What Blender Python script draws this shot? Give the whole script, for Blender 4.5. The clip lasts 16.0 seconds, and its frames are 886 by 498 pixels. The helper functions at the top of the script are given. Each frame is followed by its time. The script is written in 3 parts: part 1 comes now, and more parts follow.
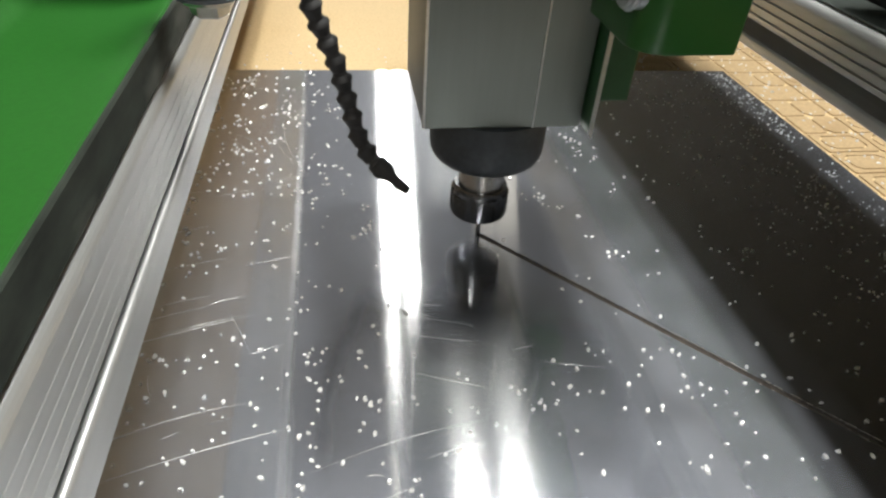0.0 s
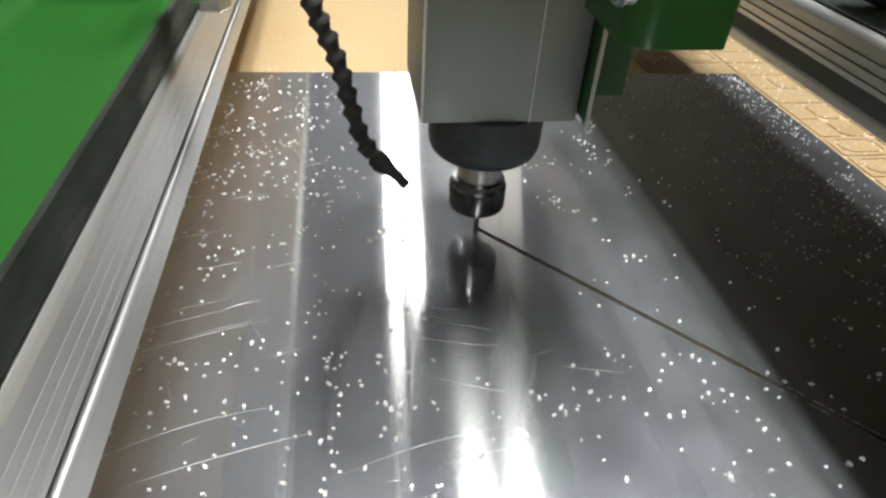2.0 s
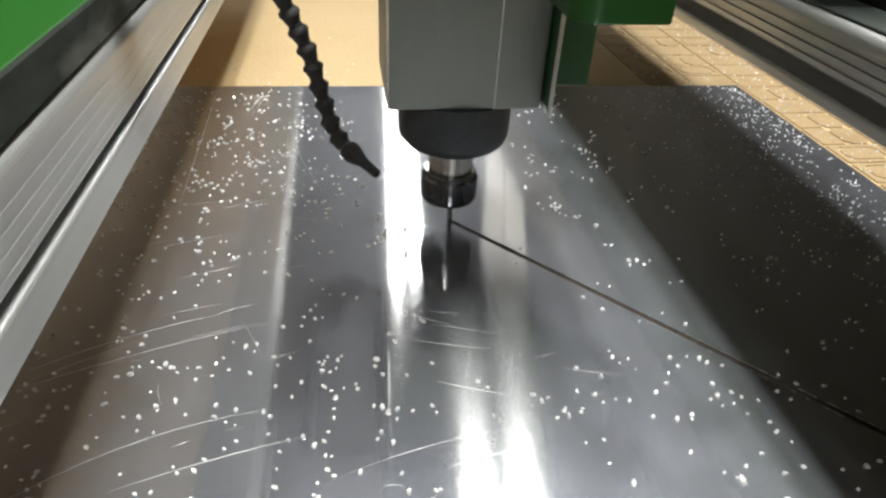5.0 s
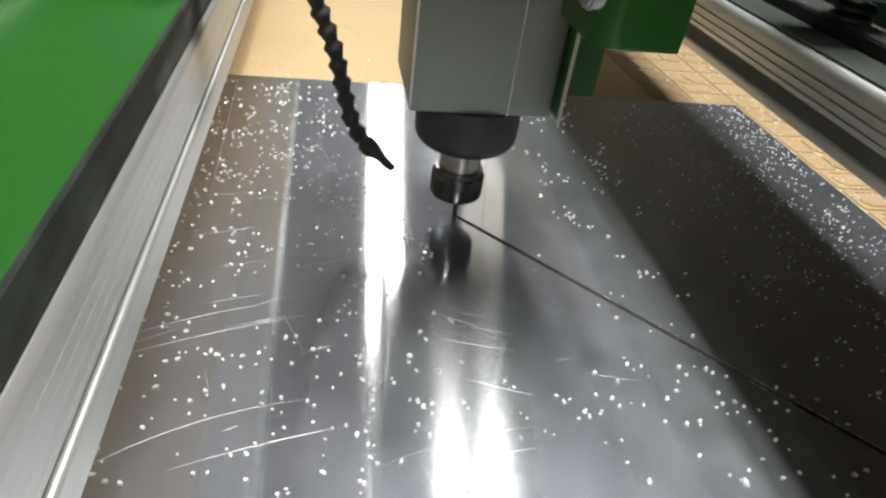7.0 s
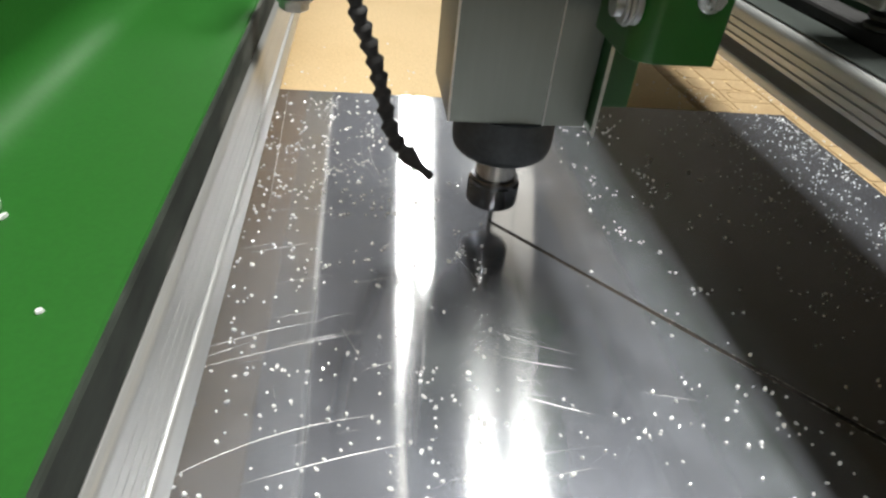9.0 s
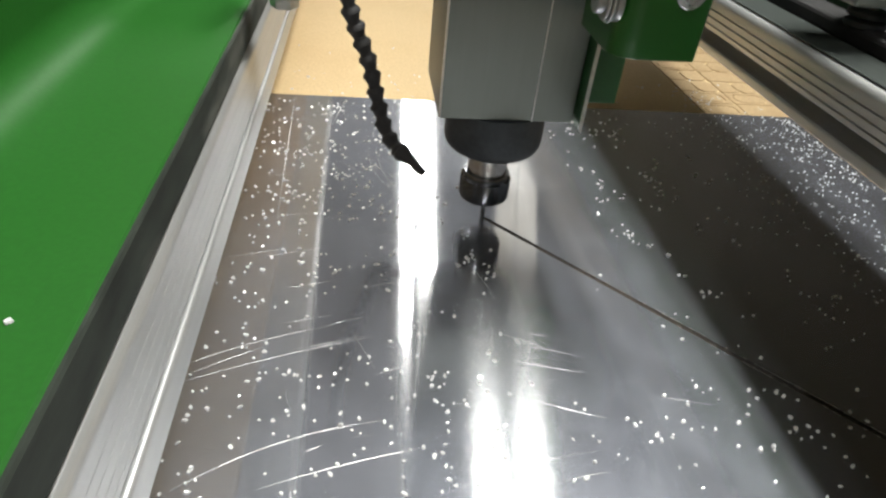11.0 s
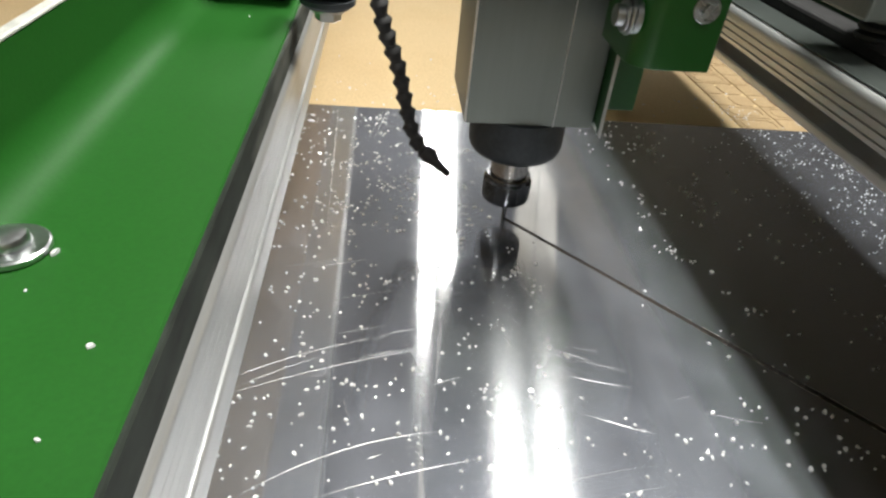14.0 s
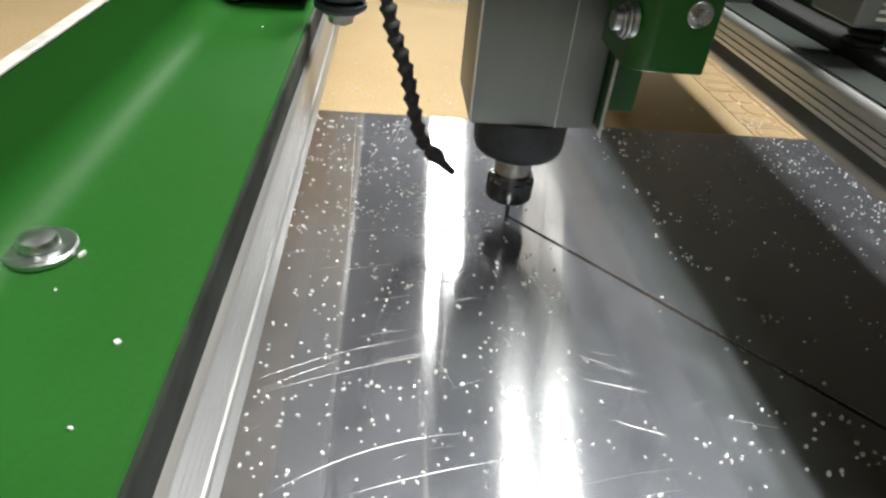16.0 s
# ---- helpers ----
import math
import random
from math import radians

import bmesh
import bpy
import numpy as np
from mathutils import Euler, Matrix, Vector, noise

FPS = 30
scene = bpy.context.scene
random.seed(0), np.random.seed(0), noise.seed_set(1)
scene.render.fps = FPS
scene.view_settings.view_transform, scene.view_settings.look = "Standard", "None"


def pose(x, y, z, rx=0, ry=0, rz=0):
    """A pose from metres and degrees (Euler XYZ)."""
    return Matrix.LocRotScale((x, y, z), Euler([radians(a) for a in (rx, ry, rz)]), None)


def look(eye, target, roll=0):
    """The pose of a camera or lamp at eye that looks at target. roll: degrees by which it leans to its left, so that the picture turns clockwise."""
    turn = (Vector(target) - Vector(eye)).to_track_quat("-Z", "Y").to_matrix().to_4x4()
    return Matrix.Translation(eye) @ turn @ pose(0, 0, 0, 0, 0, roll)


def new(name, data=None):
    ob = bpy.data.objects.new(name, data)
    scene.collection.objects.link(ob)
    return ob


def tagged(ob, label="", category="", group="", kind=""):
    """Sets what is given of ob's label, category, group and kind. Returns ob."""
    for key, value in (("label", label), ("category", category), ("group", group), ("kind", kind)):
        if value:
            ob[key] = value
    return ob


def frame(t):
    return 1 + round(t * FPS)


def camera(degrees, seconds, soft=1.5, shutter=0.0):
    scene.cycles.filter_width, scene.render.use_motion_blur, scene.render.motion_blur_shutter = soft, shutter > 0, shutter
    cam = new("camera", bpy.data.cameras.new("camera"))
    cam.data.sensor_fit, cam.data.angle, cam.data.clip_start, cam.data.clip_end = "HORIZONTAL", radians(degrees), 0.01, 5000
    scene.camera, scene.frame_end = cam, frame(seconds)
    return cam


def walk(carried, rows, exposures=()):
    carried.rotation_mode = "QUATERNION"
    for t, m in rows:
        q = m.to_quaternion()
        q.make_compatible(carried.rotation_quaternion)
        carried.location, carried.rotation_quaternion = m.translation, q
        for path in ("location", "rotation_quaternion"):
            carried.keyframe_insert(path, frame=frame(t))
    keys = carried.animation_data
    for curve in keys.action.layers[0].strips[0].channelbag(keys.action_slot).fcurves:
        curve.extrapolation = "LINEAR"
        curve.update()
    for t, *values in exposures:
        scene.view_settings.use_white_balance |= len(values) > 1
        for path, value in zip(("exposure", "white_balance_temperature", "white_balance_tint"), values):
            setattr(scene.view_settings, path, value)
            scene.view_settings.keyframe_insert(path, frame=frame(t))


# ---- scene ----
# ---- camera ----
cam = camera(70.53, 16.0, 2.4, 0.0)
PATH = [
    (0, (-0.0751, -0.2875, 0.2160), (-0.0152, 0.0233, -0.0286), 4.09),
    (0.5, (-0.0770, -0.2858, 0.2163), (-0.0169, 0.0252, -0.0279), 4.04),
    (1, (-0.0801, -0.2864, 0.2164), (-0.0223, 0.0253, -0.0275), 3.83),
    (1.5, (-0.0813, -0.2859, 0.2163), (-0.0241, 0.0258, -0.0278), 3.82),
    (2, (-0.0822, -0.2848, 0.2164), (-0.0246, 0.0266, -0.0280), 3.98),
    (2.5, (-0.0851, -0.2849, 0.2172), (-0.0287, 0.0271, -0.0266), 3.93),
    (3, (-0.0859, -0.2850, 0.2174), (-0.0288, 0.0260, -0.0275), 3.73),
    (3.5, (-0.0679, -0.2842, 0.2022), (-0.0084, 0.0286, -0.0399), 2.40),
    (4, (-0.0639, -0.2854, 0.1895), (-0.0072, 0.0334, -0.0453), 1.24),
    (4.2, (-0.0659, -0.2838, 0.1919), (-0.0151, 0.0393, -0.0384), 1.18),
    (6.3, (-0.1003, -0.2954, 0.2126), (-0.0281, 0.0219, -0.0200), 6.61),
    (6.5, (-0.1028, -0.2942, 0.2140), (-0.0313, 0.0228, -0.0194), 6.67),
    (7, (-0.1103, -0.2933, 0.2169), (-0.0381, 0.0224, -0.0179), 8.18),
    (7.5, (-0.1135, -0.2909, 0.2216), (-0.0469, 0.0238, -0.0162), 7.31),
    (8, (-0.1152, -0.2899, 0.2234), (-0.0526, 0.0252, -0.0149), 6.63),
    (8.5, (-0.1213, -0.2898, 0.2247), (-0.0619, 0.0277, -0.0112), 6.56),
    (9, (-0.1260, -0.2906, 0.2249), (-0.0715, 0.0280, -0.0107), 6.52),
    (11.3, (-0.1311, -0.2903, 0.2263), (-0.0782, 0.0296, -0.0080), 6.06),
    (11.5, (-0.1323, -0.2899, 0.2287), (-0.0804, 0.0289, -0.0073), 6.24),
    (12, (-0.1379, -0.2905, 0.2289), (-0.0891, 0.0291, -0.0066), 6.07),
    (12.5, (-0.1409, -0.2918, 0.2297), (-0.0941, 0.0280, -0.0059), 6.05),
    (13, (-0.1453, -0.2924, 0.2302), (-0.1020, 0.0282, -0.0050), 5.45),
    (13.5, (-0.1466, -0.2918, 0.2320), (-0.1039, 0.0296, -0.0023), 5.72),
    (14, (-0.1494, -0.2920, 0.2333), (-0.1074, 0.0303, 0.0001), 5.91),
    (14.5, (-0.1519, -0.2927, 0.2341), (-0.1124, 0.0304, 0.0017), 5.49),
    (15, (-0.1539, -0.2928, 0.2335), (-0.1138, 0.0303, 0.0012), 5.52),
    (15.5, (-0.1570, -0.2931, 0.2347), (-0.1179, 0.0313, 0.0040), 5.61),
    (16, (-0.1591, -0.2969, 0.2367), (-0.1208, 0.0274, 0.0058), 5.92),
]
VX, VY = -0.00447, 0.00498          # metres a second: gantry to the left, carriage along the gantry
walk(cam, [(t, look(eye, target, roll)) for t, eye, target, roll in PATH], [(0, -0.08), (16, -0.08)])

# ---- world, lamps ----
world = bpy.data.worlds.new("world")
scene.world = world
world.use_nodes = True
world.node_tree.nodes["Background"].inputs[0].default_value = (0.8, 0.9, 1.0, 1)
world.node_tree.nodes["Background"].inputs[1].default_value = 0.006


def strip_light(x, y, z, length, watts, width, yaw):
    """One lit strip of a fixture: a long narrow area lamp that shines down."""
    data = bpy.data.lights.new("strip_light", "AREA")
    data.shape, data.size, data.size_y = "RECTANGLE", width, length
    data.energy, data.color = watts, (0.97, 0.98, 0.92)
    ob = new("strip_light", data)
    ob.matrix_world = pose(x, y, z, 0, 0, yaw)


# x, y, z, length, watts a strip, half the strips' spacing, strip width, turn
# the third is an added fill behind the camera, for faces turned to it
LAMPS = [(0.225, 0.04, 1.20, 0.58, 13.2, 0.052, 0.056, 0), (0.375, 4.75, 2.60, 3.5, 46.0, 0.080, 0.075, -3), (-0.1, -2.0, 1.95, 1.1, 10.0, 0.065, 0.05, 0)]
ADDED_GLOWS = [(0.225, 2.05, 2.60, 1.5, 0, 0.062, 0.068, -3), (1.32, 4.65, 2.60, 2.3, 0, 0.090, 0.165, -13)]     # added glowing strips, out of view, for fainter reflections in the sheet
for lx, ly, lz, ln, lw, gap, wide, yaw in LAMPS:
    for side in (-gap, gap):
        strip_light(lx + side, ly, lz, ln, lw, wide, yaw)


# ---- materials ----
def material(name, color, rough=0.5, metal=0.0, grain=60.0, vary=0.15, bump=0.1, stain=6.0, stain_mix=0.2, stain_color=None,
             stretch=(1, 1, 1), world_space=False, random_piece=0.0, coat=0.0, rough_vary=0.1):
    """A surface with variation at two scales: fine grain and broad stains, both also in gloss and relief."""
    m = bpy.data.materials.new(name)
    m.use_nodes = True
    nt = m.node_tree
    n, l = nt.nodes, nt.links
    b = n["Principled BSDF"]
    b.inputs["Metallic"].default_value = metal
    b.inputs["Coat Weight"].default_value = coat
    b.inputs["Coat Roughness"].default_value = 0.15
    if world_space:
        src = n.new("ShaderNodeNewGeometry").outputs["Position"]
    else:
        src = n.new("ShaderNodeTexCoord").outputs["Object"]
    mp = n.new("ShaderNodeMapping")
    mp.inputs["Scale"].default_value = stretch
    l.new(src, mp.inputs[0])
    fine, broad = n.new("ShaderNodeTexNoise"), n.new("ShaderNodeTexNoise")
    fine.inputs["Scale"].default_value, fine.inputs["Detail"].default_value = grain, 5
    broad.inputs["Scale"].default_value, broad.inputs["Detail"].default_value = stain, 4
    for node in (fine, broad):
        l.new(mp.outputs[0], node.inputs["Vector"])
    lo = [c * (1 - vary) for c in color]
    hi = [min(1, c * (1 + vary)) for c in color]
    ramp = n.new("ShaderNodeValToRGB")
    ramp.color_ramp.elements[0].position, ramp.color_ramp.elements[1].position = 0.3, 0.7
    ramp.color_ramp.elements[0].color, ramp.color_ramp.elements[1].color = (*lo, 1), (*hi, 1)
    l.new(fine.outputs["Fac"], ramp.inputs[0])
    st = n.new("ShaderNodeValToRGB")
    st.color_ramp.elements[0].position, st.color_ramp.elements[1].position = 0.5, 0.75
    st.color_ramp.elements[0].color, st.color_ramp.elements[1].color = (0, 0, 0, 1), (stain_mix,) * 3 + (1,)
    l.new(broad.outputs["Fac"], st.inputs[0])
    mix = n.new("ShaderNodeMix")
    mix.data_type = "RGBA"
    l.new(st.outputs[0], mix.inputs["Factor"])
    l.new(ramp.outputs[0], mix.inputs["A"])
    mix.inputs["B"].default_value = (*(stain_color or [c * 0.5 for c in color]), 1)
    out = mix.outputs["Result"]
    if random_piece:
        info, hsv = n.new("ShaderNodeObjectInfo"), n.new("ShaderNodeHueSaturation")
        mr = n.new("ShaderNodeMapRange")
        mr.inputs["To Min"].default_value, mr.inputs["To Max"].default_value = 1 - random_piece, 1 + random_piece
        l.new(info.outputs["Random"], mr.inputs["Value"])
        l.new(mr.outputs[0], hsv.inputs["Value"])
        l.new(out, hsv.inputs["Color"])
        out = hsv.outputs[0]
    l.new(out, b.inputs["Base Color"])
    rr = n.new("ShaderNodeMapRange")
    rr.inputs["To Min"].default_value, rr.inputs["To Max"].default_value = max(0.02, rough - rough_vary), min(1, rough + rough_vary)
    l.new(broad.outputs["Fac"], rr.inputs["Value"])
    l.new(rr.outputs[0], b.inputs["Roughness"])
    if bump:
        bp = n.new("ShaderNodeBump")
        bp.inputs["Strength"].default_value, bp.inputs["Distance"].default_value = bump, 0.0005
        l.new(fine.outputs["Fac"], bp.inputs["Height"])
        l.new(bp.outputs[0], b.inputs["Normal"])
    return m


def sheet_material():
    """Rolled aluminium: a clear mirror, long highlights drawn out along the sheet, and a dull film of dust and smears."""
    m = material("rolled_aluminium", (0.56, 0.57, 0.595), 0.09, 1.0, grain=900, vary=0.05, bump=0.0, stain=9, stain_mix=0.25,
                 stain_color=(0.47, 0.465, 0.46), stretch=(0.12, 1, 1), world_space=True, rough_vary=0.015)
    nt = m.node_tree
    n, l = nt.nodes, nt.links
    mirror = n["Principled BSDF"]
    mirror.inputs["Anisotropic"].default_value = 1.0
    along, across = n.new("ShaderNodeCombineXYZ"), n.new("ShaderNodeCombineXYZ")
    along.inputs[1].default_value = 1.0
    across.inputs[0].default_value = 1.0
    l.new(along.outputs[0], mirror.inputs["Tangent"])
    # fine roll marks across the sheet spread light one way only
    marks = n.new("ShaderNodeBsdfAnisotropic")
    marks.distribution = "GGX"
    marks.inputs["Color"].default_value = (0.57, 0.575, 0.59, 1)
    marks.inputs["Roughness"].default_value = 0.17
    marks.inputs["Anisotropy"].default_value = 0.80
    l.new(across.outputs[0], marks.inputs["Tangent"])
    geo = n.new("ShaderNodeNewGeometry")
    streaks, band = n.new("ShaderNodeMapping"), n.new("ShaderNodeTexNoise")
    streaks.inputs["Scale"].default_value = (60, 4, 1)
    band.inputs["Scale"].default_value, band.inputs["Detail"].default_value = 1.0, 3
    l.new(geo.outputs["Position"], streaks.inputs[0])
    l.new(streaks.outputs[0], band.inputs["Vector"])
    share = n.new("ShaderNodeMapRange")
    share.inputs["From Min"].default_value, share.inputs["From Max"].default_value = 0.3, 0.7
    share.inputs["To Min"].default_value, share.inputs["To Max"].default_value = 0.19, 0.29
    l.new(band.outputs["Fac"], share.inputs["Value"])
    metal = n.new("ShaderNodeMixShader")
    l.new(share.outputs[0], metal.inputs[0])
    l.new(mirror.outputs[0], metal.inputs[1])
    l.new(marks.outputs[0], metal.inputs[2])
    dull = n.new("ShaderNodeBsdfPrincipled")
    dull.inputs["Base Color"].default_value = (0.60, 0.63, 0.73, 1)
    dull.inputs["Metallic"].default_value = 0.8
    dull.inputs["Roughness"].default_value = 0.50
    film = n.new("ShaderNodeTexNoise")
    film.inputs["Scale"].default_value, film.inputs["Detail"].default_value = 35, 6
    l.new(geo.outputs["Position"], film.inputs["Vector"])
    amount = n.new("ShaderNodeMapRange")
    amount.inputs["From Min"].default_value, amount.inputs["From Max"].default_value = 0.3, 0.75
    amount.inputs["To Min"].default_value, amount.inputs["To Max"].default_value = 0.13, 0.22
    l.new(film.outputs["Fac"], amount.inputs["Value"])
    both = n.new("ShaderNodeMixShader")
    l.new(amount.outputs[0], both.inputs[0])
    l.new(metal.outputs[0], both.inputs[1])
    l.new(dull.outputs[0], both.inputs[2])
    l.new(both.outputs[0], n["Material Output"].inputs["Surface"])
    return m


M_SHEET = sheet_material()
M_BURR = material("cut_burr", (0.36, 0.34, 0.30), 0.4, 0.9, grain=700, vary=0.4, bump=0.4)
M_CHIP = material("bright_chips", (0.90, 0.90, 0.91), 0.25, 0.25, grain=300, vary=0.05, bump=0.1, stain_mix=0.05)
M_SCRATCH = material("scratched_metal", (0.58, 0.58, 0.59), 0.42, 0.9, grain=500, vary=0.1, bump=0.2, world_space=True)
M_MDF = material("fibreboard", (0.55, 0.405, 0.225), 0.75, 0.0, grain=420, vary=0.10, bump=0.15, stain=7, stain_mix=0.25,
                 stain_color=(0.40, 0.26, 0.12), world_space=True)
# stained board for the right panels; weaker light there is put into the colour
M_MDFDIM = material("dimmed_fibreboard", (0.37, 0.262, 0.142), 0.8, 0.0, grain=380, vary=0.16, bump=0.2, stain=26, stain_mix=0.45,
                    stain_color=(0.24, 0.155, 0.075), world_space=True)
# fibreboard darkened by colour for the shade inside the narrow cut
M_MDFCUT = material("shaded_cut_fibreboard", (0.065, 0.052, 0.040), 0.85, 0.0, grain=300, vary=0.15, bump=0.3, world_space=True)
M_GREEN = material("green_paint", (0.0118, 0.091, 0.0094), 0.50, 0.0, grain=900, vary=0.06, bump=0.06, stain=14, stain_mix=0.18,
                   stain_color=(0.03, 0.19, 0.03), coat=0.0, rough_vary=0.06)
M_GREEN.node_tree.nodes["Principled BSDF"].inputs["Specular IOR Level"].default_value = 0.28
M_BRACKET = material("deep_green_gloss", (0.010, 0.078, 0.009), 0.3, 0.0, grain=900, vary=0.06, bump=0.06, stain=14, stain_mix=0.18)
M_DARKGREEN = material("dark_green_paint", (0.012, 0.075, 0.02), 0.45, 0.0, grain=700, vary=0.1, bump=0.1, stain=14)
M_ALU = material("extruded_aluminium", (0.60, 0.605, 0.61), 0.36, 0.70, grain=260, vary=0.06, bump=0.0, stain=14, stain_mix=0.2,
                 stain_color=(0.25, 0.235, 0.21), stretch=(1, 0.02, 1), rough_vary=0.04)
M_BODY = material("grey_anodised", (0.20, 0.22, 0.208), 0.45, 0.35, grain=350, vary=0.03, bump=0.05, stain=12, stain_mix=0.15, stretch=(1, 1, 0.06))
M_SEAM = material("bare_metal_edge", (0.75, 0.75, 0.74), 0.3, 1.0, grain=300, vary=0.1, bump=0.05)
M_BLACK = material("black_steel", (0.033, 0.039, 0.046), 0.5, 0.3, grain=300, vary=0.2, bump=0.08, stain=30, stain_mix=0.3, stain_color=(0.07, 0.07, 0.07))
M_STRIP = material("worn_dark_strip", (0.024, 0.029, 0.024), 0.75, 0.0, grain=200, vary=0.4, bump=0.2, stain=55, stain_mix=0.4,
                   stain_color=(0.30, 0.30, 0.27), stretch=(1, 0.35, 1))
M_STRIP.node_tree.nodes["Principled BSDF"].inputs["Specular IOR Level"].default_value = 0.15
M_NUT = material("oiled_steel", (0.13, 0.135, 0.145), 0.2, 1.0, grain=400, vary=0.2, bump=0.05, stain=60, stain_mix=0.3)
M_STEEL = material("bright_steel", (0.62, 0.61, 0.59), 0.22, 1.0, grain=350, vary=0.12, bump=0.05, stain=60, stain_mix=0.3)
M_ZINC = material("zinc_plated", (0.6, 0.62, 0.63), 0.3, 1.0, grain=300, vary=0.15, bump=0.15, stain=80, stain_mix=0.3)
M_PLASTIC = material("black_plastic", (0.018, 0.017, 0.018), 0.68, 0.0, grain=300, vary=0.2, bump=0.1, stain=60)
M_EDGE = material("chipped_paint_edge", (0.62, 0.62, 0.58), 0.5, 0.2, grain=160, vary=0.25, bump=0.2, stain=40, stain_mix=0.4)
M_GREY = material("dark_grey_plate", (0.06, 0.07, 0.065), 0.5, 0.3, grain=300, vary=0.15, bump=0.1)
M_REFLECT_BEIGE = material("beige_for_reflection", (0.60, 0.50, 0.38), 0.6, 0.0, grain=120, vary=0.1, bump=0.1, stain=12)
M_WALL = material("plaster", (0.26, 0.21, 0.13), 0.9, 0.0, grain=30, vary=0.08, bump=0.2, stain=1.5)
M_BROWN = material("brown_board", (0.42, 0.31, 0.20), 0.8, 0.0, grain=30, vary=0.12, bump=0.2, stain=2)
M_DARKWALL = material("dark_brown_paint", (0.036, 0.026, 0.012), 0.8, 0.0, grain=30, vary=0.12, bump=0.2, stain=2)
M_CEIL = material("ceiling_paint", (0.44, 0.46, 0.55), 0.9, 0.0, grain=30, vary=0.05, bump=0.1, stain=1.2)
M_FLOOR = material("concrete", (0.18, 0.175, 0.165), 0.8, 0.0, grain=40, vary=0.15, bump=0.2, stain=2)
M_FIXTURE = material("white_enamel", (0.75, 0.75, 0.73), 0.4, 0.0, grain=60, vary=0.04, bump=0.02)
M_LIT = material("lit_diffuser", (0.9, 0.9, 0.88), 0.4, 0.0, grain=60, vary=0.02, bump=0.0)
M_LIT.node_tree.nodes["Principled BSDF"].inputs["Emission Color"].default_value = (1.0, 0.97, 0.91, 1)
M_LIT.node_tree.nodes["Principled BSDF"].inputs["Emission Strength"].default_value = 12.0
M_DIM = material("dim_diffuser", (0.7, 0.7, 0.68), 0.5, 0.0, grain=60, vary=0.05, bump=0.0)
M_DIM.node_tree.nodes["Principled BSDF"].inputs["Emission Color"].default_value = (1.0, 0.94, 0.80, 1)
M_DIM.node_tree.nodes["Principled BSDF"].inputs["Emission Strength"].default_value = 1.1
M_RAIL_DARK = material("grey_green_gloss", (0.07, 0.08, 0.075), 0.3, 0.2, grain=300, vary=0.15, bump=0.05, stain=20, stain_mix=0.3, stretch=(1, 0.2, 1))
M_LABEL = material("printed_label", (0.55, 0.55, 0.5), 0.6, 0.0, grain=200, vary=0.1, bump=0.05)


# ---- mesh helpers ----
def finish(bm, name, mat, smooth=False):
    bmesh.ops.recalc_face_normals(bm, faces=bm.faces)
    me = bpy.data.meshes.new(name)
    bm.to_mesh(me)
    bm.free()
    me.materials.append(mat)
    if smooth:
        me.polygons.foreach_set("use_smooth", [True] * len(me.polygons))
        me.set_sharp_from_angle(angle=radians(35))
    return me


def part(name, bm, mat, parent=None, label="", smooth=False):
    ob = new(name, finish(bm, name, mat, smooth))
    if parent:
        ob.parent = parent
    if label:
        tagged(ob, label)
    return ob


def thing(name, bm, mat, label, category, kind="", group="", smooth=False):
    return tagged(new(name, finish(bm, name, mat, smooth)), label, category, group, kind)


def box(x0, x1, y0, y1, z0, z1, bevel=0.0, segments=2):
    bm = bmesh.new()
    bmesh.ops.create_cube(bm, size=1)
    for v in bm.verts:
        v.co = ((x0 + x1) / 2 + v.co.x * (x1 - x0), (y0 + y1) / 2 + v.co.y * (y1 - y0), (z0 + z1) / 2 + v.co.z * (z1 - z0))
    if bevel:
        bmesh.ops.bevel(bm, geom=list(bm.edges), offset=bevel, segments=segments, affect="EDGES", profile=0.5)
    return bm


def prism_y(profile, y0, y1):
    """A profile in x and z, drawn out along y."""
    bm = bmesh.new()
    a = [bm.verts.new((x, y0, z)) for x, z in profile]
    b = [bm.verts.new((x, y1, z)) for x, z in profile]
    n = len(a)
    for i in range(n):
        bm.faces.new((a[i], a[(i + 1) % n], b[(i + 1) % n], b[i]))
    bm.faces.new(a)
    bm.faces.new(b[::-1])
    return bm


def lathe(profile, seg=40, m=None):
    """A profile in radius and height, turned round z, then laid by m."""
    bm = bmesh.new()
    rings = []
    for r, z in profile:
        if r < 1e-6:
            rings.append([bm.verts.new((0, 0, z))])
        else:
            rings.append([bm.verts.new((r * math.cos(2 * math.pi * i / seg), r * math.sin(2 * math.pi * i / seg), z)) for i in range(seg)])
    for a, b in zip(rings, rings[1:]):
        for i in range(seg):
            j = (i + 1) % seg
            vs = [a[i % len(a)], a[j % len(a)], b[j % len(b)], b[i % len(b)]]
            vs = list(dict.fromkeys(vs))
            if len(vs) > 2:
                bm.faces.new(vs)
    for ring in (rings[0], rings[-1]):
        if len(ring) > 2:
            bm.faces.new(ring)
    if m:
        bmesh.ops.transform(bm, matrix=m, verts=bm.verts)
    return bm


def disc(x, y, z0, z1, r, seg=32, bevel=0.0):
    b = bevel
    prof = [(r - b, z0), (r, z0 + b), (r, z1 - b), (r - b, z1)] if b else [(r, z0), (r, z1)]
    return lathe(prof, seg, Matrix.Translation((x, y, 0)))


def join(*bms):
    """Several bmeshes of one part into one."""
    out = bmesh.new()
    for b in bms:
        me = bpy.data.meshes.new("tmp")
        b.to_mesh(me)
        b.free()
        out.from_mesh(me)
        bpy.data.meshes.remove(me)
    return out


